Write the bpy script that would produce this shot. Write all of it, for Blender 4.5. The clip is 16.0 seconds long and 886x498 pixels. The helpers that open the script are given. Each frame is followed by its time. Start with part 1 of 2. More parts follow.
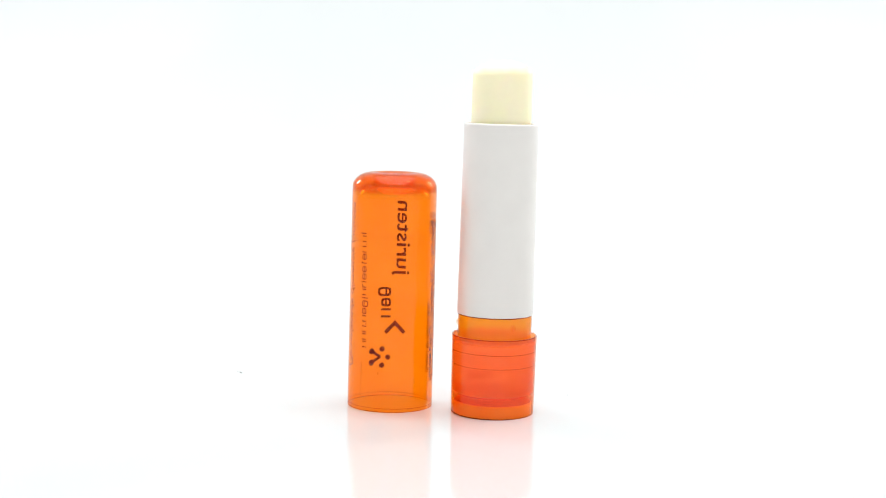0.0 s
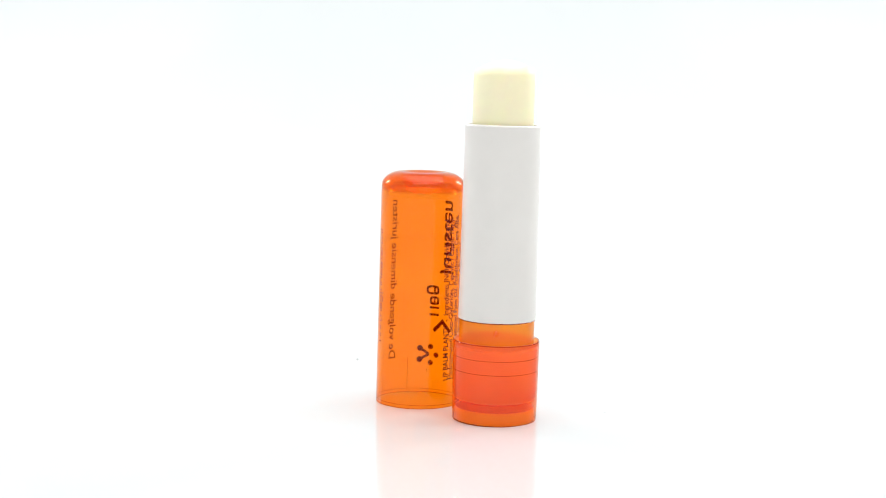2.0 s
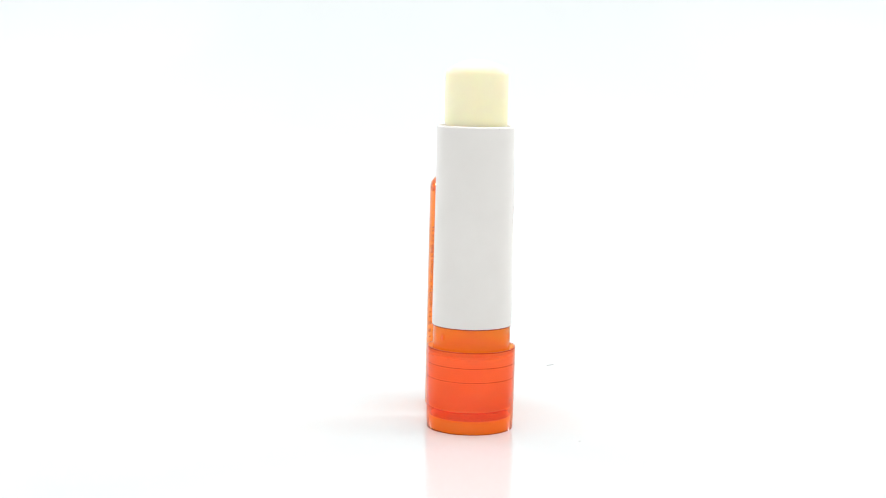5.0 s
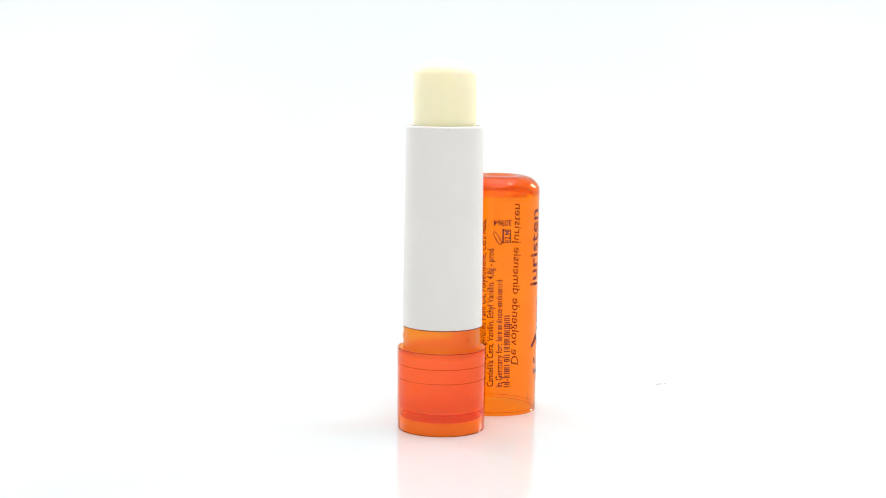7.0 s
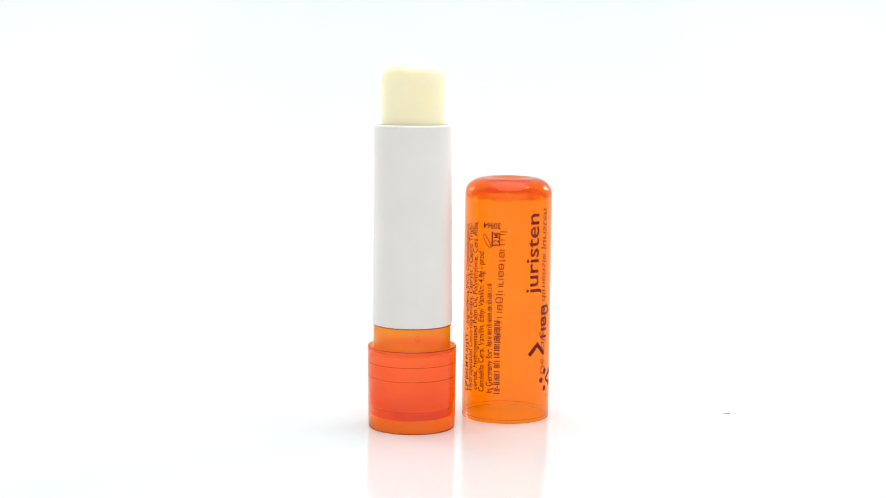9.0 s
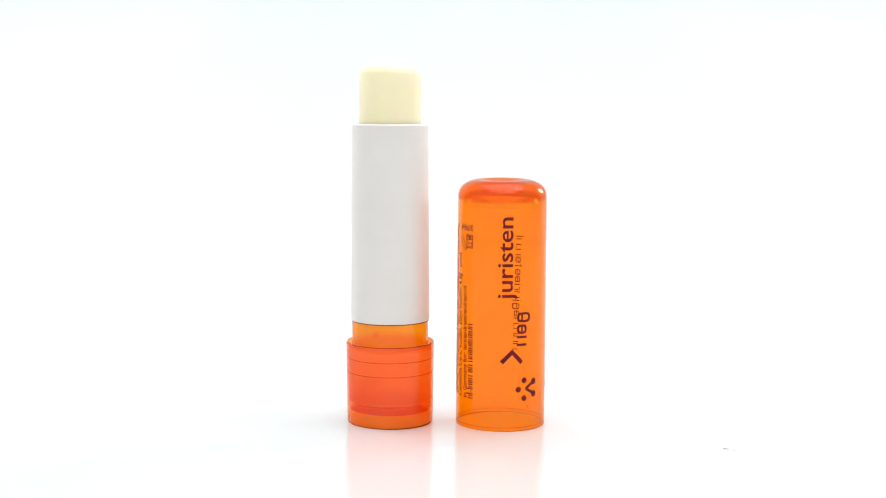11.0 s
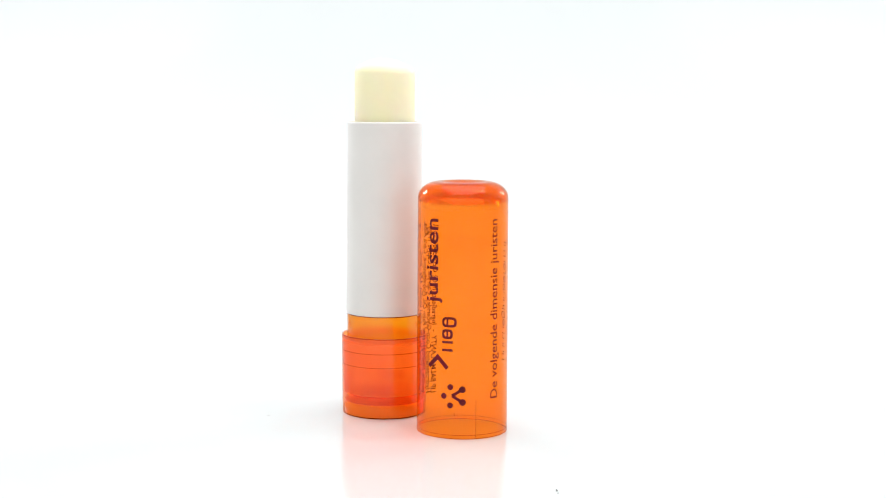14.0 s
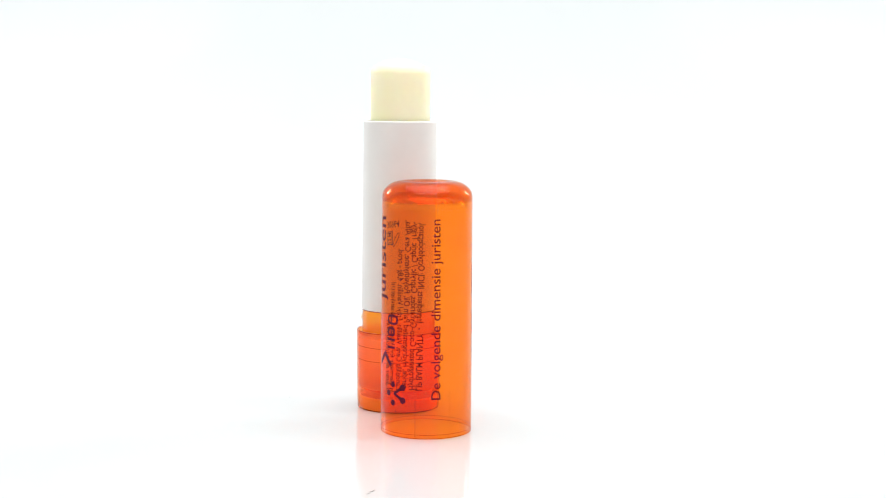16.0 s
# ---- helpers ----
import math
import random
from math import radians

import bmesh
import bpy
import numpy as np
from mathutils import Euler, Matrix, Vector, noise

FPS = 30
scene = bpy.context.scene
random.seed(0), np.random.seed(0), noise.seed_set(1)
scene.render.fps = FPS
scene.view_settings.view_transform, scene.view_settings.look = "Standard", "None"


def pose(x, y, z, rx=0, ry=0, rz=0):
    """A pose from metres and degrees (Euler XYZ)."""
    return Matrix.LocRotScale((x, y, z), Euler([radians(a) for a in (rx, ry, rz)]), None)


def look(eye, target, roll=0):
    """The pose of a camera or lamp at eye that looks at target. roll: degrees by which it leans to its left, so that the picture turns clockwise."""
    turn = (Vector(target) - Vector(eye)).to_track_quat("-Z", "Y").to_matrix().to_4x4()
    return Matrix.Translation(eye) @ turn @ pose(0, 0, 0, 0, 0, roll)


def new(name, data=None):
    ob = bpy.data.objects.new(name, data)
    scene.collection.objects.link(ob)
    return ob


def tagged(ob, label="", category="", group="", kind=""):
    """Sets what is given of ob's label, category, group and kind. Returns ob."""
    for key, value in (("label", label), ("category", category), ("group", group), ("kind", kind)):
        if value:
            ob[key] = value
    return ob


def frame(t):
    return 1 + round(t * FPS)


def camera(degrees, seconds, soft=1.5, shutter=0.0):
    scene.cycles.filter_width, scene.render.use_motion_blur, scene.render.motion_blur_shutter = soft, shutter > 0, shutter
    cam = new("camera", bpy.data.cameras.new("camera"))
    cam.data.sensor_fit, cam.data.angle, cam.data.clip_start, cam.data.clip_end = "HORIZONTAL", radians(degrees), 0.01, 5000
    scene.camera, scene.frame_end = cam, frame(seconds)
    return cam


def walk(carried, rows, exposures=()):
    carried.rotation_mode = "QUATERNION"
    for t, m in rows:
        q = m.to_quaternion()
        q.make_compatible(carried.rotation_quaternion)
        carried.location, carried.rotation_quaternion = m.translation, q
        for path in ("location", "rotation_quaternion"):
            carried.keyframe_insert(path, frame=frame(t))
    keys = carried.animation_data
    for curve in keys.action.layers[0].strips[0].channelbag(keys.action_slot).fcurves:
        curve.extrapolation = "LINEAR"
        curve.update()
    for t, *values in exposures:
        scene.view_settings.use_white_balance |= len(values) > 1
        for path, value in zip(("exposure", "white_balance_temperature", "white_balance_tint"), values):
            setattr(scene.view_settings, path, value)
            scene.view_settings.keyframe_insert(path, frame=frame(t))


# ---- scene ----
MM = 0.001

# ---- camera: it stands still before a turning table top ----
cam = camera(31.64, 16.0, soft=1.1)
CAMERA_POSE = pose(0, -0.33640, 0.07618, 83.271, 0, -0.062) @ pose(0, 0, 0, 0, 0, 0.946)
walk(cam, [(0.0, CAMERA_POSE), (16.0, CAMERA_POSE)])

# ---- light: a white photo studio, one soft lamp overhead, one on each side ----
# light passes many clear walls, one behind the other
scene.cycles.transparent_max_bounces = 32
world = bpy.data.worlds.new("studio_world")
scene.world = world
world.use_nodes = True
world.node_tree.nodes["Background"].inputs["Color"].default_value = (0.93, 0.97, 1.0, 1)
world.node_tree.nodes["Background"].inputs["Strength"].default_value = 0.3


def softbox(name, eye, target, width, height, watts, colour):
    lamp = bpy.data.lights.new(name, "AREA")
    lamp.shape, lamp.size, lamp.size_y = "RECTANGLE", width, height
    lamp.energy, lamp.color = watts, colour
    ob = new(name, lamp)
    ob.matrix_world = look(eye, target)
    return ob


softbox("overhead_softbox", (0.0, -0.03, 1.05), (0.0, 0.0, 0), 0.95, 1.50, 12.8, (1.0, 0.99, 0.98))
softbox("side_softbox_cool", (-0.56, 0.46, 0.32), (0, 0.0, 0.04), 0.11, 0.22, 1.9, (0.93, 0.97, 1.0))
softbox("side_softbox_warm", (0.56, 0.46, 0.32), (0, 0.0, 0.04), 0.11, 0.22, 1.9, (1.0, 0.99, 0.97))
softbox("ceiling_tube", (0.31, 0.0, 0.86), (0, 0, 0.05), 0.12, 0.11, 0.75, (1.0, 1.0, 1.0))
softbox("ceiling_tube_second", (0.48, 0.0, 0.82), (0, 0, 0.05), 0.12, 0.11, 0.75, (1.0, 1.0, 1.0))


# ---- materials ----
def material(name):
    mat = bpy.data.materials.new(name)
    mat.use_nodes = True
    nodes, links = mat.node_tree.nodes, mat.node_tree.links
    return mat, nodes, links, nodes["Principled BSDF"]


def grain(nodes, links, bsdf, scale, strength, distance, detail=4.0):
    """Fine relief in object space."""
    where = nodes.new("ShaderNodeTexCoord")
    noisy = nodes.new("ShaderNodeTexNoise")
    noisy.inputs["Scale"].default_value, noisy.inputs["Detail"].default_value = scale, detail
    bump = nodes.new("ShaderNodeBump")
    bump.inputs["Strength"].default_value, bump.inputs["Distance"].default_value = strength, distance
    links.new(where.outputs["Object"], noisy.inputs["Vector"])
    links.new(noisy.outputs["Fac"], bump.inputs["Height"])
    links.new(bump.outputs["Normal"], bsdf.inputs["Normal"])
    return where


def mottle(nodes, links, where, target, scale, low, high, detail=3.0):
    """Slow change of a colour between two near shades."""
    noisy = nodes.new("ShaderNodeTexNoise")
    noisy.inputs["Scale"].default_value, noisy.inputs["Detail"].default_value = scale, detail
    ramp = nodes.new("ShaderNodeValToRGB")
    ramp.color_ramp.elements[0].position, ramp.color_ramp.elements[1].position = 0.35, 0.65
    ramp.color_ramp.elements[0].color, ramp.color_ramp.elements[1].color = (*low, 1), (*high, 1)
    links.new(where.outputs["Object"], noisy.inputs["Vector"])
    links.new(noisy.outputs["Fac"], ramp.inputs["Fac"])
    links.new(ramp.outputs["Color"], target)


def clear_plastic(name, low, high, rough, bend=0.0, shine=0.04, milky=0.0, rim=0.8):
    """Clear dyed plastic: light takes the colour of each wall that it passes; the gloss is the same on both sides of a wall.
    bend: for solid pieces; milky: the share of light that the wall scatters."""
    mat, nodes, links, bsdf = material(name)
    where = grain(nodes, links, bsdf, 160, 0.08, 0.0002, 2.0)
    bump = next(n for n in nodes if n.type == "BUMP")
    if bend:
        clear = nodes.new("ShaderNodeBsdfRefraction")
        clear.inputs["IOR"].default_value, clear.inputs["Roughness"].default_value = bend, 0.0
    else:
        clear = nodes.new("ShaderNodeBsdfTransparent")
    gloss = nodes.new("ShaderNodeBsdfGlossy")
    gloss.inputs["Roughness"].default_value = rough
    mottle(nodes, links, where, clear.inputs["Color"], 120, low, high)
    facing, power, edge = nodes.new("ShaderNodeLayerWeight"), nodes.new("ShaderNodeMath"), nodes.new("ShaderNodeMath")
    power.operation, power.inputs[1].default_value = "POWER", 5.0
    edge.operation, edge.inputs[1].default_value, edge.inputs[2].default_value = "MULTIPLY_ADD", rim, shine
    mix = nodes.new("ShaderNodeMixShader")
    links.new(facing.outputs["Facing"], power.inputs[0])
    links.new(power.outputs["Value"], edge.inputs[0])
    links.new(bump.outputs["Normal"], gloss.inputs["Normal"])
    links.new(edge.outputs["Value"], mix.inputs["Fac"])
    if milky:
        soft, blend = nodes.new("ShaderNodeBsdfTranslucent"), nodes.new("ShaderNodeMixShader")
        soft.inputs["Color"].default_value = (*high, 1)
        blend.inputs["Fac"].default_value = milky
        links.new(clear.outputs["BSDF"], blend.inputs[1])
        links.new(soft.outputs["BSDF"], blend.inputs[2])
        links.new(blend.outputs["Shader"], mix.inputs[1])
    else:
        links.new(clear.outputs["BSDF"], mix.inputs[1])
    links.new(gloss.outputs["BSDF"], mix.inputs[2])
    links.new(mix.outputs["Shader"], nodes["Material Output"].inputs["Surface"])
    nodes.remove(bsdf)
    return mat


def solid_plastic(name, low, high, rough, scale, relief, subsurface=0.0, radius=(1, 1, 1), depth=0.001):
    mat, nodes, links, bsdf = material(name)
    bsdf.inputs["Roughness"].default_value = rough
    bsdf.inputs["Subsurface Weight"].default_value = subsurface
    bsdf.inputs["Subsurface Radius"].default_value = radius
    bsdf.inputs["Subsurface Scale"].default_value = depth
    where = grain(nodes, links, bsdf, scale, relief, 0.0001)
    mottle(nodes, links, where, bsdf.inputs["Base Color"], scale * 0.15, low, high)
    return mat


THIN = 1.002
ORANGE = clear_plastic("orange_clear_plastic", (1.0, 0.46, 0.030), (1.0, 0.485, 0.040), 0.03, 0.0, 0.032)
ORANGE_INSIDE = clear_plastic("orange_clear_plastic_inside", (1.0, 0.94, 0.88), (1.0, 0.95, 0.90), 0.05, 0.0, 0.006, 0.0, 0.15)
ORANGE_STEM = clear_plastic("orange_stem_plastic", (1.0, 0.58, 0.08), (1.0, 0.61, 0.10), 0.08, 0.0, 0.04, 0.5)
ORANGE_BASE = clear_plastic("orange_red_clear_plastic", (1.0, 0.41, 0.13), (1.0, 0.44, 0.15), 0.06)
ORANGE_BASE_INSIDE = clear_plastic("orange_red_plastic_inside", (1.0, 0.84, 0.76), (1.0, 0.87, 0.79), 0.07, 0.0, 0.0, 0.72, 0.0)
ORANGE_SKIRT = clear_plastic("orange_skirt_plastic", (1.0, 0.44, 0.07), (1.0, 0.47, 0.09), 0.05, 0.0, 0.032)
ORANGE_CROWN = clear_plastic("orange_crown_plastic", (1.0, 0.73, 0.74), (1.0, 0.77, 0.78), 0.05, THIN)
ORANGE_DOME = clear_plastic("orange_dome_plastic", (1.0, 0.94, 0.80), (1.0, 0.95, 0.83), 0.06, 0.0, 0.22, 0.0, 0.3)
ORANGE_LIP = clear_plastic("orange_lip_plastic", (1.0, 0.96, 0.96), (1.0, 0.98, 0.98), 0.05, 0.0, 0.0, 0.0, 0.0)
ORANGE_DISC = clear_plastic("orange_disc_plastic", (1.0, 0.76, 0.66), (1.0, 0.80, 0.70), 0.07, THIN)
ORANGE_LINE = clear_plastic("orange_edge_plastic", (0.74, 0.46, 0.30), (0.78, 0.50, 0.34), 0.07, THIN)
# dark tint that stands for the shade in the gap under the sleeve
ORANGE_GAP_SHADE = clear_plastic("orange_gap_shade_plastic", (0.48, 0.24, 0.12), (0.52, 0.27, 0.14), 0.07, THIN)
ORANGE_RING = clear_plastic("orange_ridge_plastic", (0.97, 0.78, 0.62), (0.98, 0.81, 0.65), 0.07, THIN)
WHITE = solid_plastic("white_moulded_plastic", (0.755, 0.725, 0.695), (0.775, 0.745, 0.715), 0.38, 900, 0.06)
WAX = solid_plastic("pale_yellow_wax", (0.92, 0.84, 0.57), (0.94, 0.86, 0.61), 0.45, 500, 0.25, 0.6, (1.0, 0.8, 0.4), 0.002)
INK = solid_plastic("dark_print_ink", (0.040, 0.008, 0.020), (0.060, 0.011, 0.028), 0.5, 2000, 0.05)
INK_RED = solid_plastic("dark_red_print_ink", (0.11, 0.004, 0.014), (0.14, 0.006, 0.02), 0.5, 2000, 0.05)
for ink, thinness in ((INK, 0.18), (INK_RED, 0.14)):
    # thin ink lets a little red light through
    nodes, links = ink.node_tree.nodes, ink.node_tree.links
    nodes["Principled BSDF"].inputs["Specular IOR Level"].default_value = 0.1
    film, blend = nodes.new("ShaderNodeBsdfTransparent"), nodes.new("ShaderNodeMixShader")
    film.inputs["Color"].default_value, blend.inputs["Fac"].default_value = (0.75, 0.09, 0.08, 1), thinness
    links.new(nodes["Principled BSDF"].outputs["BSDF"], blend.inputs[1])
    links.new(film.outputs["BSDF"], blend.inputs[2])
    links.new(blend.outputs["Shader"], nodes["Material Output"].inputs["Surface"])
# pale surface of the added plug, to brighten the skirt from inside
SKIRT_BRIGHTENER = solid_plastic("pale_orange_plastic", (0.96, 0.78, 0.56), (0.97, 0.82, 0.60), 0.4, 400, 0.1)
LUG = solid_plastic("orange_moulded_plastic", (0.93, 0.54, 0.34), (0.95, 0.58, 0.38), 0.4, 400, 0.1)
DUST = solid_plastic("grey_dust", (0.27, 0.27, 0.26), (0.38, 0.38, 0.36), 0.9, 3000, 0.2)
SHEET = solid_plastic("glossy_white_acrylic", (0.604, 0.634, 0.641), (0.624, 0.652, 0.659), 0.11, 30, 0.002)
SHEET.node_tree.nodes["Principled BSDF"].inputs["Specular IOR Level"].default_value = 0.9
PAINT = solid_plastic("white_wall_paint", (0.76, 0.76, 0.76), (0.80, 0.80, 0.80), 0.8, 60, 0.1)


# ---- building helpers ----
def finish(name, bm, mat, parent=None, label="", smooth=35):
    bmesh.ops.recalc_face_normals(bm, faces=bm.faces)
    data = bpy.data.meshes.new(name)
    bm.to_mesh(data)
    bm.free()
    data.materials.append(mat)
    if smooth:
        data.shade_smooth()
        data.set_sharp_from_angle(angle=radians(smooth))
    ob = new(name, data)
    if parent:
        ob.parent = parent
    if label:
        ob["label"] = label
    return ob


def part(name, bm, mat, parent, label="", smooth=35):
    return finish(name, bm, mat, parent, label, smooth)


def turned(profile, around=128, closed=True):
    """A body turned on the z axis from (radius, height) pairs in millimetres; a radius of 0 closes to a point."""
    bm = bmesh.new()
    rings = []
    for r, z in profile:
        if r <= 0:
            rings.append([bm.verts.new((0, 0, z * MM))])
        else:
            rings.append([bm.verts.new((r * MM * math.cos(a), r * MM * math.sin(a), z * MM))
                          for a in (2 * math.pi * i / around for i in range(around))])
    pairs = list(zip(rings, rings[1:]))
    if closed:
        pairs.append((rings[-1], rings[0]))
    for low, high in pairs:
        if len(low) == 1 and len(high) == 1:
            continue
        for i in range(around):
            j = (i + 1) % around
            if len(low) == 1:
                bm.faces.new((low[0], high[j], high[i]))
            elif len(high) == 1:
                bm.faces.new((low[i], low[j], high[0]))
            else:
                bm.faces.new((low[i], low[j], high[j], high[i]))
    return bm


def lined(ob, surfaces, around=128):
    """Give bands of faces their own surface: pairs of the first ring's number and the material."""
    for first, mat in surfaces:
        ob.data.materials.append(mat)
        for face in ob.data.polygons:
            if face.index // around >= first:
                face.material_index = len(ob.data.materials) - 1
    return ob


def arc(cr, cz, radius, start, end, steps=8):
    """Points of a rounded edge: centre, radius, angles in degrees."""
    return [(cr + radius * math.cos(radians(start + (end - start) * i / steps)),
             cz + radius * math.sin(radians(start + (end - start) * i / steps))) for i in range(steps + 1)]


# ---- the setting: a glossy white sheet that sweeps up behind, in a plain white light tent ----
def build_floor():
    """The table top and the sweep behind it, one sheet without a join."""
    bm = bmesh.new()
    line = [(-1.18, 0), (-0.4, 0), (0, 0), (0.25, 0), (0.33, 0)]
    line += [(0.35 + 0.7 * math.sin(a), 0.7 - 0.7 * math.cos(a)) for a in (radians(90 * (i / 60) ** 1.3) for i in range(61))]
    line.append((1.05, 1.11))
    rows = [[bm.verts.new((x, y, z)) for x in (-1.14, 1.14)] for y, z in line]
    for low, high in zip(rows, rows[1:]):
        bm.faces.new((low[0], low[1], high[1], high[0]))
    return tagged(finish("floor", bm, SHEET), "glossy white table top sweeping up into a seamless backdrop", "floor", kind="structure")


def build_wall():
    """The plain round wall of the light tent about the table."""
    bm = bmesh.new()
    ring = [(math.cos(a), math.sin(a)) for a in (2 * math.pi * i / 96 for i in range(96))]
    loops = [[bm.verts.new((r * x, r * y - 0.04, z)) for x, y in ring] for r, z in ((1.12, 0), (1.12, 1.12), (1.17, 1.12), (1.17, 0))]
    for low, high in zip(loops, loops[1:] + loops[:1]):
        for i in range(96):
            bm.faces.new((low[i], low[(i + 1) % 96], high[(i + 1) % 96], high[i]))
    return tagged(finish("wall", bm, PAINT), "plain white wall of the light tent", "wall", kind="structure")


def build_ceiling():
    bm = bmesh.new()
    bmesh.ops.create_cone(bm, cap_ends=True, segments=96, radius1=1.17, radius2=1.17, depth=0.05)
    bmesh.ops.translate(bm, vec=(0, -0.04, 1.145), verts=bm.verts)
    return tagged(finish("ceiling", bm, PAINT), "plain white roof of the light tent", "ceiling", kind="structure")


build_floor()
build_wall()
build_ceiling()


# ---- the lip balm stick ----
def build_lip_balm():
    thing = tagged(new("lip_balm"), "open lip balm stick, white sleeve on clear orange base, yellow balm",
                   "lip balm")
    # outer ring of the base: skirt, floor band and stepped bore
    shell = ([(9.05, 0.0)] + arc(9.02, 0.12, 0.10, -60, 0, 3) + [(9.20, 3.0), (9.27, 10.0), (9.34, 17.0)]
             + arc(9.12, 17.2, 0.22, 0, 90, 4)
             + [(8.95, 17.42), (8.90, 16.5), (7.40, 16.4), (7.40, 16.0), (9.02, 15.9), (9.00, 14.3), (8.97, 14.05), (8.95, 11.3), (8.91, 11.05), (8.90, 4.9), (8.7, 4.75),
                (0, 4.75), (0, 2.85), (8.7, 2.85), (8.75, 2.6), (8.8, 0.0)])
    base = lined(part("base", turned(shell, closed=True), ORANGE_SKIRT, thing, "clear orange-red plastic twist base"),
                 ((5, ORANGE_BASE), (12, ORANGE_BASE_INSIDE), (24, ORANGE_INSIDE)))
    # invented plug: covers the shaded floor inside the skirt with a brighter face
    part("skirt_brightener", turned([(0, 0.04), (8.55, 0.04), (8.68, 0.15), (8.62, 2.5), (8.4, 2.75), (0, 2.75)], closed=False), SKIRT_BRIGHTENER, base, "added pale orange plug that brightens the base skirt")
    # curved lugs on the bore's wall that drive the screw
    for i in range(4):
        bm, slices = bmesh.new(), []
        for k in range(9):
            a = radians(90 * i + 20 + (k - 4) * 5.0)
            slices.append([bm.verts.new(Vector((r * math.cos(a), r * math.sin(a), z)) * MM)
                           for r, z in ((8.45, 5.6), (8.72, 5.75), (8.78, 6.5), (8.72, 7.35), (8.45, 7.5))])
        for one, two in zip(slices, slices[1:]):
            for k in range(5):
                bm.faces.new((one[k], one[(k + 1) % 5], two[(k + 1) % 5], two[k]))
        bm.faces.new(slices[0])
        bm.faces.new(slices[-1])
        part("lug", bm, LUG, base)
    for r, z, thick in ((9.20, 17.34, 0.10), (9.16, 14.1, 0.06), (9.12, 11.1, 0.06), (8.98, 0.14, 0.09)):
        part("ridge_or_gap_shade", turned(arc(r, z, thick, 0, 315, 7)), ORANGE_LINE, base)
    part("floor_disc", turned([(0, 2.9), (8.60, 2.9), (8.66, 3.1), (8.66, 4.5), (8.5, 4.7), (8.2, 4.7), (8.1, 4.3), (0, 4.3)], closed=False),
         ORANGE_DISC, base)
    stem = part("stem", turned([(0, 16.45), (7.95, 16.45), (8.12, 16.6), (8.12, 21.9), (7.9, 22.1), (0, 22.1)], closed=False), ORANGE_STEM,
                thing, "clear orange plastic inner stem")
    # dark ring in place of the shadow line between sleeve and stem
    part("ridge_or_gap_shade", turned(arc(8.16, 22.0, 0.13, 0, 315, 7)), ORANGE_GAP_SHADE, stem)
    # the small catches on the stem
    for angle in (55, 182, 297):
        bm = bmesh.new()
        bmesh.ops.create_uvsphere(bm, u_segments=16, v_segments=10, radius=0.62 * MM)
        bmesh.ops.scale(bm, vec=(0.55, 1, 1.15), verts=bm.verts)
        bmesh.ops.translate(bm, vec=(8.15 * MM, 0, 20.0 * MM), verts=bm.verts)
        bmesh.ops.rotate(bm, verts=bm.verts, matrix=Matrix.Rotation(radians(angle), 3, "Z"))
        part("catch", bm, ORANGE_RING, stem)
    sleeve = ([(8.36, 22.15)] + arc(8.22, 22.30, 0.14, -30, 0, 3) + [(8.30, 30), (8.20, 42), (8.10, 54), (8.04, 63.2)]
              + arc(7.64, 63.40, 0.40, 0, 90, 7) + [(7.45, 63.8)] + arc(7.45, 63.6, 0.2, 90, 180, 4)
              + [(7.2, 60), (7.2, 22.15)])
    tube = part("sleeve", turned(sleeve), WHITE, thing, "smooth white plastic sleeve")
    # tiny moulding nicks
    for angle, z, r, size in ((20, 63.35, 8.03, 0.08), (203, 49.0, 8.13, 0.06)):
        bm = bmesh.new()
        bmesh.ops.create_uvsphere(bm, u_segments=8, v_segments=6, radius=size * MM)
        bmesh.ops.translate(bm, vec=(r * MM, 0, z * MM), verts=bm.verts)
        bmesh.ops.rotate(bm, verts=bm.verts, matrix=Matrix.Rotation(radians(angle), 3, "Z"))
        part("nick", bm, DUST, tube)
    stick = ([(0, 50), (6.4, 50), (6.50, 52), (6.52, 64), (6.52, 70)] + arc(4.52, 74.1, 2.00, 0, 66, 10)
             + [(4.6, 76.25), (3.7, 76.65), (2.6, 77.0), (1.3, 77.2), (0, 77.27)])
    bm = turned(stick, closed=False)
    for v in bm.verts:
        if v.co.z > 66 * MM:
            # used, slightly uneven tip
            rise = (v.co.z / MM - 66) / 11
            v.co.z += MM * rise * (0.035 * v.co.x / MM + 0.25 * noise.noise(v.co * 330))
            v.co += Vector((v.co.x, v.co.y, 0)) * 0.02 * rise * noise.noise(v.co * 260 + Vector((4, 2, 7)))
    part("balm", bm, WAX, thing, "pale yellow waxy balm with a rounded tip")
    return thing


# ---- the cap and its print ----
CAP_R = 9.5


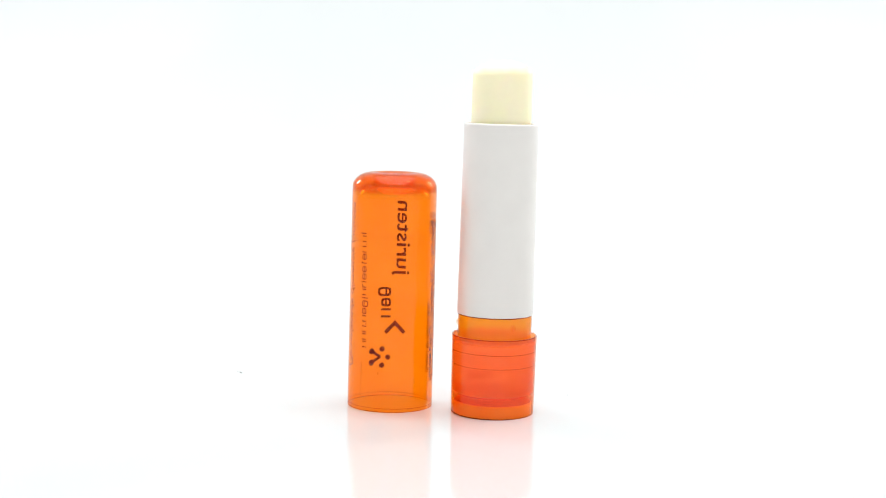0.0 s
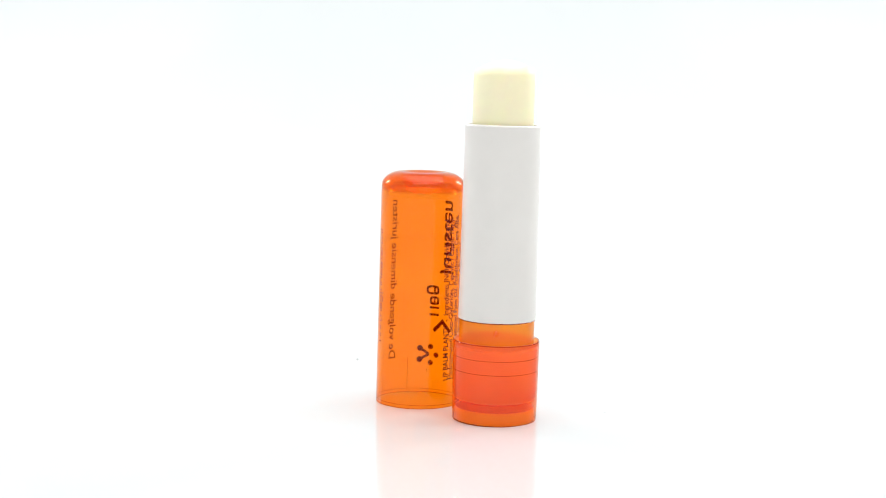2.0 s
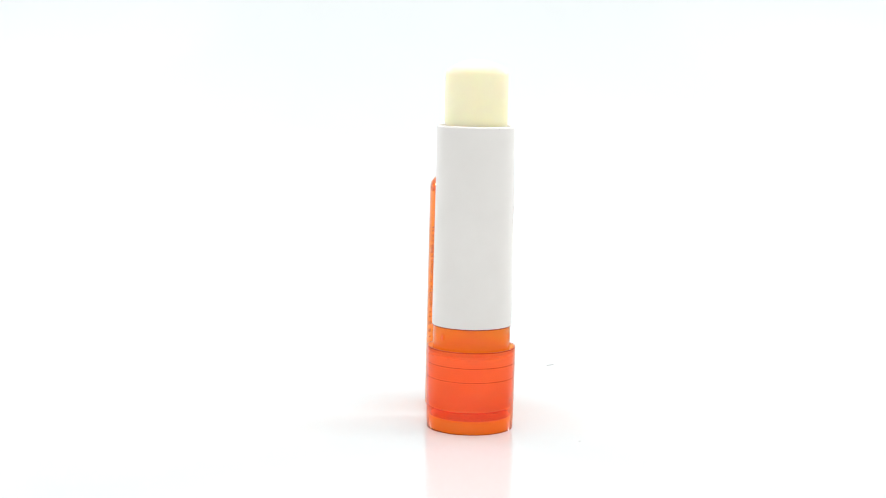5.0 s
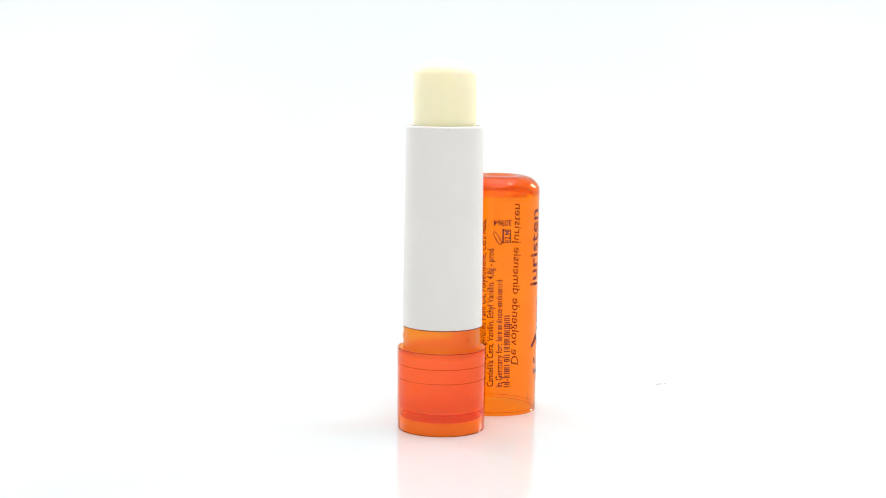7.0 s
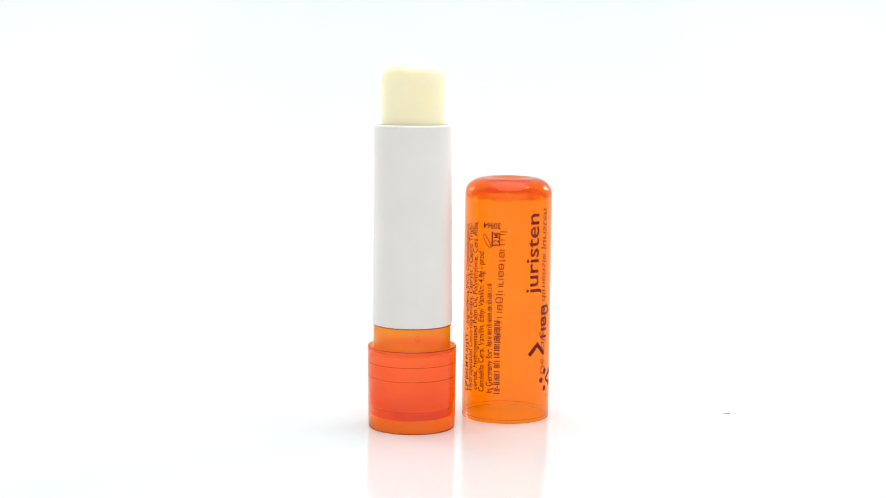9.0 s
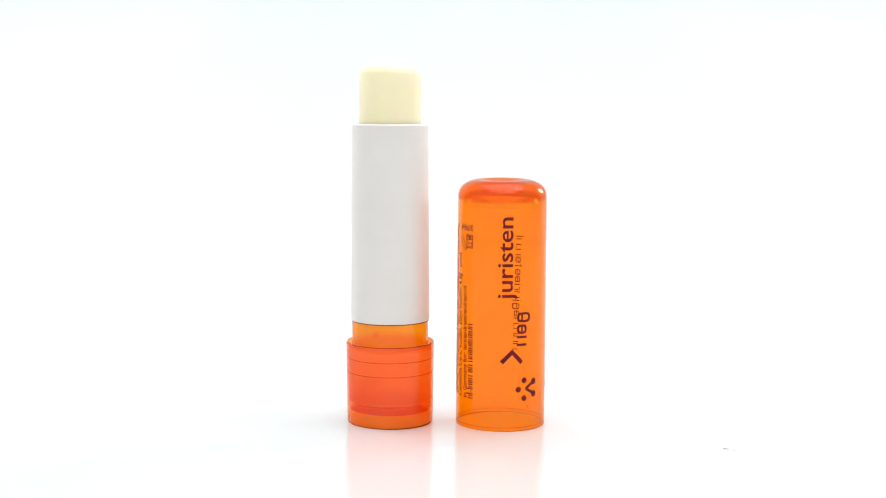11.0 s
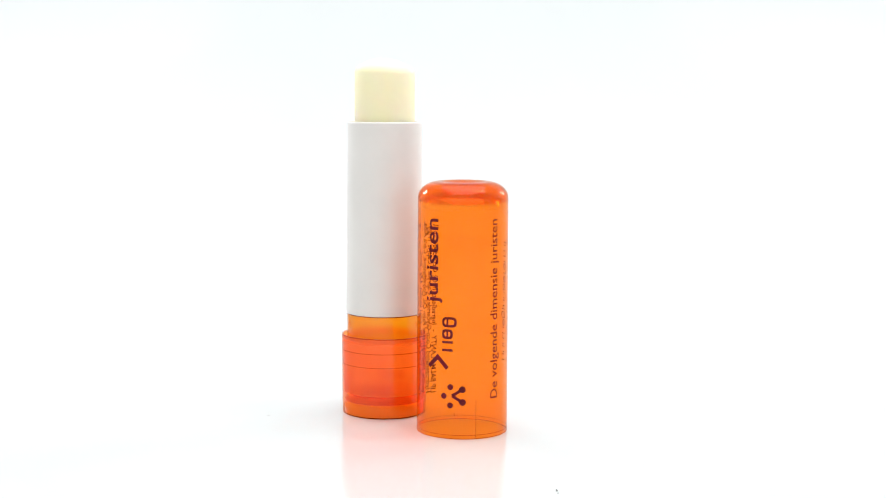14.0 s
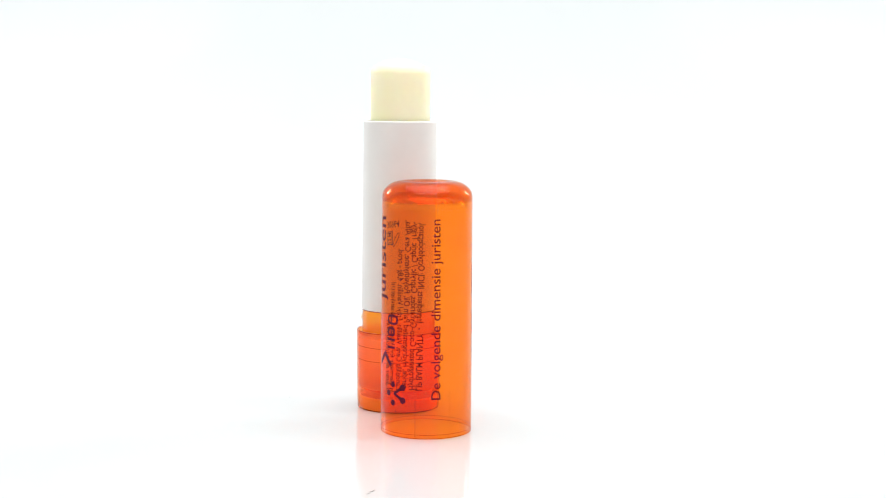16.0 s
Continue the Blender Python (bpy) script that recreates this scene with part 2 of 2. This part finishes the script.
def build_cap():
    thing = tagged(new("cap"), "clear orange plastic lip balm cap with dark print, standing upright", "cap")
    outer = ([(9.44, 0.0)] + arc(9.40, 0.12, 0.10, -60, 0, 3) + [(9.49, 8), (9.45, 20), (9.42, 32), (9.38, 44), (9.36, 48.6)]
             + [(5.0 + 4.36 * math.cos(a), 49.0 + 3.3 * math.sin(a)) for a in (radians(6 * i) for i in range(15))]
             + [(5.0, 52.3), (4.5, 52.24), (3.8, 52.05), (2.6, 51.75), (1.3, 51.6), (0, 51.55)])
    inner = ([(0, 49.2), (3.0, 49.3), (5.6, 49.4)] + arc(5.8, 46.8, 2.6, 88, 0, 10)
             + [(8.42, 30), (8.48, 3.0), (8.62, 1.4), (8.95, 0.0)])
    lined(part("shell", turned(outer + inner), ORANGE, thing, "clear orange plastic shell"), ((len(outer) - 1, ORANGE_DOME), (len(outer) + 12, ORANGE_INSIDE)))
    # the solid crown above the hollow, and the stepped lip at the mouth
    crown = ([(4.5, 49.5), (5.6, 49.65)] + arc(5.9, 46.9, 2.75, 80, 25, 6) + [(9.22, 48.3)]
             + [(5.0 + 4.2 * math.cos(a), 48.9 + 3.2 * math.sin(a)) for a in (radians(8 * i) for i in range(11))]
             + [(4.5, 51.95)])
    part("crown", turned(crown), ORANGE_CROWN, thing, "thick orange-red crown of the cap")
    for r, z, thick in ((9.43, 0.85, 0.06), (9.36, 0.10, 0.06)):
        part("lip", turned(arc(r, z, thick, 0, 315, 7)), ORANGE_LINE, thing)
    part("lip", turned(arc(8.56, 2.8, 0.05, 0, 315, 7)), ORANGE_LIP, thing)
    return thing


def wrapped(name, bm, parent, mat, label=""):
    """Bend flat print round the cap: x runs up the cap, y is the angle's arc, both in millimetres."""
    low, high = min(v.co.y for v in bm.verts), max(v.co.y for v in bm.verts)
    cut = math.floor(low / 0.4) * 0.4
    while cut < high:
        bmesh.ops.bisect_plane(bm, geom=bm.verts[:] + bm.edges[:] + bm.faces[:], plane_co=(0, cut, 0), plane_no=(0, 1, 0))
        cut += 0.4
    for v in bm.verts:
        z = v.co.x
        r = 9.5 - 0.0028 * z + 0.025
        a = v.co.y / CAP_R
        v.co = Vector((r * math.cos(a), r * math.sin(a), z)) * MM
    ob = part(name, bm, mat, parent, label, smooth=0)
    if name in ("ingredient_line", "address_line", "slogan", "batch_number"):
        ob["kind"] = "stuff"
    return ob


def arc_mm(angle):
    return radians(angle) * CAP_R


def bar(bm, x0, x1, y0, y1):
    """A plain upright bar of ink."""
    bm.faces.new([bm.verts.new((x, y, 0)) for x, y in ((x0, y0), (x1, y0), (x1, y1), (x0, y1))])


def disc(bm, x, y, r, n=20):
    bm.faces.new([bm.verts.new((x + r * math.cos(2 * math.pi * i / n), y + r * math.sin(2 * math.pi * i / n), 0)) for i in range(n)])


def stroke(bm, x0, y0, x1, y1, width):
    along = Vector((x1 - x0, y1 - y0)).normalized() * width / 2
    side = Vector((-along.y, along.x))
    bm.faces.new([bm.verts.new((x, y, 0)) for x, y in ((x0 + side.x, y0 + side.y), (x0 - side.x, y0 - side.y),
                                                       (x1 - side.x, y1 - side.y), (x1 + side.x, y1 + side.y))])


def lettering(words, up, base_angle, length, size, lean=0.0, heavy=0.0):
    """Words that read up the cap: start height, angle of the baseline, length and capital height in millimetres."""
    curve = bpy.data.curves.new("words", "FONT")
    curve.body, curve.resolution_u = words, 3
    curve.offset = heavy
    ob = new("words", curve)
    data = bpy.data.meshes.new_from_object(ob.evaluated_get(bpy.context.evaluated_depsgraph_get()))
    bpy.data.objects.remove(ob)
    bm = bmesh.new()
    bm.from_mesh(data)
    bpy.data.meshes.remove(data)
    x0, x1 = min(v.co.x for v in bm.verts), max(v.co.x for v in bm.verts)
    for v in bm.verts:
        x = (v.co.x - x0) / (x1 - x0) * length
        y = v.co.y / 0.70 * size
        v.co = Vector((up + x, arc_mm(base_angle) - y + lean * x, 0))
    return bm


SIGN_WIDTH = {"o": 1.0, "g": 1.0, "i": 0.42, "j": 0.5, "r": 0.62, "t": 0.66, "l": 0.42, "v": 1.0, "s": 0.95, ".": 0.36, "-": 0.7, " ": 0.5}


def ring(bm, x0, x1, y0, y1, stroke_wide):
    """A plain rounded ring, wider than a hair."""
    loops = []
    for inset in (0, stroke_wide):
        rx, ry = (x1 - x0) / 2 - inset, (y1 - y0) / 2 - inset
        loop = []
        for k in range(20):
            c, d = math.cos(2 * math.pi * k / 20), math.sin(2 * math.pi * k / 20)
            loop.append(bm.verts.new(((x0 + x1) / 2 + rx * math.copysign(abs(c) ** 0.6, c), (y0 + y1) / 2 + ry * math.copysign(abs(d) ** 0.6, d), 0)))
        loops.append(loop)
    for k in range(20):
        n = (k + 1) % 20
        bm.faces.new((loops[0][k], loops[0][n], loops[1][n], loops[1][k]))


def plain_signs(up, base_angle, length, height, pattern, lean=0.0, weight=0.2):
    """Plain rings, bars and dots in place of writing, one bmesh a sign: o a ring, s and g barred rings, v two bars, the others bars and dots."""
    y, s = arc_mm(base_angle), weight * height
    step = length / sum(SIGN_WIDTH[c] for c in pattern)
    x = up
    for c in pattern:
        w = step * SIGN_WIDTH[c]
        yb, a, b, m = y + lean * (x - up), x + 0.08 * step, x + w - 0.08 * step, x + w / 2
        bm = bmesh.new()
        if c in "osg":
            ring(bm, a, b, yb - height, yb + (0.36 * height if c == "g" else 0), s)
            if c in "sg":
                bar(bm, a + s * 1.02, b - s * 1.02, yb - 0.5 * height - s * 0.4, yb - 0.5 * height + s * 0.4)
        elif c == "v":
            bar(bm, a, a + s, yb - height, yb)
            bar(bm, b - s, b, yb - height, yb)
        elif c in "ij":
            bar(bm, m - s / 2, m + s / 2, yb - height, yb + (0.34 * height if c == "j" else 0))
            bar(bm, m - s / 2, m + s / 2, yb - height * 1.36, yb - height * 1.36 + s)
        elif c == "r":
            bar(bm, a, a + s, yb - height, yb)
            bar(bm, a + s * 1.3, b, yb - height, yb - height + s)
        elif c == "t":
            bar(bm, m - s / 2, m + s / 2, yb - height * 1.25, yb)
            bar(bm, m + s * 0.7, b, yb - height, yb - height + s * 0.9)
        elif c == "l":
            bar(bm, m - s / 2, m + s / 2, yb - height * 1.36, yb)
        elif c == "-":
            bar(bm, a, b, yb - 0.5 * height, yb - 0.5 * height + s)
        elif c == ".":
            bar(bm, m - s / 2, m + s / 2, yb - s, yb)
        if bm.faces:
            yield bm
        else:
            bm.free()
        x += w


def line_of_signs(*rest):
    """All the plain signs of a fine line, joined."""
    whole = bmesh.new()
    for bm in plain_signs(*rest):
        data = bpy.data.meshes.new("sign")
        bm.to_mesh(data)
        bm.free()
        whole.from_mesh(data)
        bpy.data.meshes.remove(data)
    return whole


def print_on_cap(cap):
    # slogan
    wrapped("slogan", lettering("De volgende dimensie juristen", 8.2, 168.0, 36.9, 1.95, -0.006, 0.006), cap, INK_RED, "thin dark red slogan lettering")
    # web address, as plain signs
    wrapped("address_line", line_of_signs(14.0, -123.5, 25.6, 1.25, "vvv.vsgjvrisstsv.vl", -0.022, 0.17), cap, INK_RED, "fine dark line of print")
    # the word and plain shapes for the mark, with chevron and dotted figure
    wrapped("wordmark", lettering("juristen", 28.0, 86.6, 17.2, 3.3, 0, 0.012), cap, INK, "bold dark purple lettering")
    for bm in plain_signs(18.0, 107.0, 7.5, 2.3, "vsg", 0, 0.22):
        wrapped("wordmark_shape", bm, cap, INK)
    bm = bmesh.new()
    tip, low, high = 17.6, arc_mm(73.2), arc_mm(100.6)
    middle = arc_mm(87.2)
    # two arms of one outline, met at the tip
    ring = [(tip, middle), (15.0, high + 0.25), (14.35, high - 0.35), (16.35, middle), (14.45, low + 0.35), (15.1, low - 0.25)]
    verts = [bm.verts.new((x, y, 0)) for x, y in ring]
    for face in ((0, 1, 2, 3), (0, 3, 4, 5)):
        bm.faces.new([verts[i] for i in face])
    wrapped("chevron", bm, cap, INK, "dark purple chevron mark")
    for x, angle in ((10.85, 104.2), (8.95, 95.9), (7.05, 104.1)):
        bm = bmesh.new()
        disc(bm, x, arc_mm(angle), 0.62)
        wrapped("dot", bm, cap, INK)
    bm = bmesh.new()
    for x, angle in ((10.4, 119.3), (7.75, 119.6)):
        disc(bm, x, arc_mm(angle), 0.70)
        stroke(bm, 9.06, arc_mm(106.5), x, arc_mm(angle), 0.62)
    wrapped("figure", bm, cap, INK, "dark forked figure mark")
    # ingredients
    lines = (("LIP BALM PLANTY  -  Ingredients INCI: Octyldodecanol,", 6.3, -16.0, 36.4),
             ("Hydrogenated Coco-Glycerides, Caprylic / Capric Trigly-", 6.5, -7.0, 36.4),
             ("ceride, Hydrogenated Palm Oil, Polyethylene, Cera Alba,", 6.9, 2.6, 36.4),
             ("Candelilla Cera, Vanillin, Ethyl Vanillin. 4,8g - prod.", 6.7, 12.9, 30.6),
             ("in Germany for:", 6.6, 24.6, 9.6))
    for words, up, angle, length in lines:
        wrapped("ingredient_line", lettering(words, up, angle, length, 1.42, -0.017, 0.012), cap, INK, "small black ingredient print")
    wrapped("ingredient_line", line_of_signs(16.7, 23.6, 13.6, 1.0, "lsvvsvlvssvsvlvsv.vl", -0.016, 0.18), cap, INK, "small black print")
    wrapped("ingredient_line", line_of_signs(6.5, 35.2, 16.0, 1.36, "vl-lvsv sv vvsvsvsvv", -0.016, 0.17), cap, INK, "small black print")
    # batch number, turned half round, across the cap
    bm = lettering("30964", 0, 0, 4.0, 1.35, 0, 0.012)
    for v in bm.verts:
        v.co = Vector((41.95 + v.co.y + 1.35, arc_mm(33.0) - v.co.x, 0))
    wrapped("batch_number", bm, cap, INK, "small black batch number")
    # opened jar sign
    bm = bmesh.new()
    y0, y1, x0, x1 = arc_mm(20.8), arc_mm(32.4), 38.35, 41.2
    for box in ((x0, x0 + 0.2, y0, y1), (x1 - 0.2, x1, y0, y1), (x0 + 0.2, x1 - 0.2, y1 - 0.2, y1), (x0 - 0.15, x1 + 0.15, y0, y0 + 0.32)):
        bar(bm, *box)
    wrapped("jar_sign", bm, cap, INK, "small printed open jar sign")
    wrapped("jar_sign", lettering("12 M", 38.7, 30.6, 2.2, 1.15, 0, 0.015), cap, INK)
    bm = bmesh.new()
    ring = [(39.3 + 1.5 * math.cos(a) * 0.94 - 0.42 * math.sin(a) * 0.34,
             arc_mm(14.6) - (1.5 * math.cos(a) * 0.55 + 0.42 * math.sin(a) * 0.94)) for a in (2 * math.pi * i / 24 for i in range(24))]
    for (xa, ya), (xb, yb) in zip(ring, ring[1:] + ring[:1]):
        stroke(bm, xa, ya, xb, yb, 0.16)
    wrapped("jar_sign", bm, cap, INK)
    # mould seams and a speck near the rim
    for angle, top, wide in ((136.5, 8.2, 0.07), (180.0, 10.0, 0.035)):
        bm = bmesh.new()
        bar(bm, 0.4, top, arc_mm(angle) - wide / 2, arc_mm(angle) + wide / 2)
        wrapped("mould_seam", bm, cap, INK_RED, "fine dark mould seam")
    bm = bmesh.new()
    bar(bm, 4.8, 5.5, arc_mm(109.5) - 0.05, arc_mm(109.5) + 0.05)
    disc(bm, 5.3, arc_mm(109.3), 0.12, 8)
    wrapped("speck", bm, cap, INK_RED)


# ---- dust on the turning table top ----
def build_fibre(length, thick, bend):
    """A short bent hair of dust."""
    bm = bmesh.new()
    rings = []
    for i in range(9):
        s = i / 8 - 0.5
        centre = Vector((s * length, bend * length * (0.25 - s * s) * 4 + 0.06 * length * math.sin(9 * s), thick * 0.6))
        w = thick * (0.45 + 0.55 * math.cos(math.pi * s))
        rings.append([bm.verts.new((centre + Vector((0, math.cos(a), math.sin(a) * 0.8)) * w / 2) * MM)
                      for a in (2 * math.pi * k / 6 for k in range(6))])
    for low, high in zip(rings, rings[1:]):
        for k in range(6):
            bm.faces.new((low[k], low[(k + 1) % 6], high[(k + 1) % 6], high[k]))
    bm.faces.new(rings[0])
    bm.faces.new(rings[-1])
    return tagged(finish("dust_fibre", bm, DUST), "tiny grey fibre of dust on the table top", "dust", "dust on the table top")


lip_balm = build_lip_balm()
cap = build_cap()
print_on_cap(cap)
fibres = [(build_fibre(1.7, 0.20, 0.12), -48.6, 42.2, 120), (build_fibre(0.9, 0.14, 0.2), -49.7, 43.6, 100),
          (build_fibre(0.7, 0.09, 0.1), 29.9, 21.9, 20)]


# ---- motion: everything on the table top turns clockwise with it ----
def spot(x, y, lean_x, lean_y, foot):
    """Where a thing stands on the table top, in millimetres, with its slight lean."""
    tilt = math.hypot(lean_x, lean_y)
    turn = Matrix.Rotation(tilt, 4, Vector((-lean_y, lean_x, 0))) if tilt else Matrix.Identity(4)
    return Matrix.Translation(Vector((x, y, foot * math.sin(tilt))) * MM) @ turn


def motions():
    spin = -14.9705
    placed = [(lip_balm, spot(12.326 * math.cos(0.29951), 12.326 * math.sin(0.29951), 0.01247, -0.00021, 0)),
              (cap, spot(14.630 * math.cos(2.42987), 14.630 * math.sin(2.42987), 0.01091, 0.00415, 0))]
    placed += [(ob, pose(x * MM, y * MM, 0, 0, 0, turn)) for ob, x, y, turn in fibres]
    for ob, m in placed:
        walk(ob, [(0.5 * i, pose(0, 0, 0, 0, 0, spin * 0.5 * i) @ m) for i in range(33)])


motions()
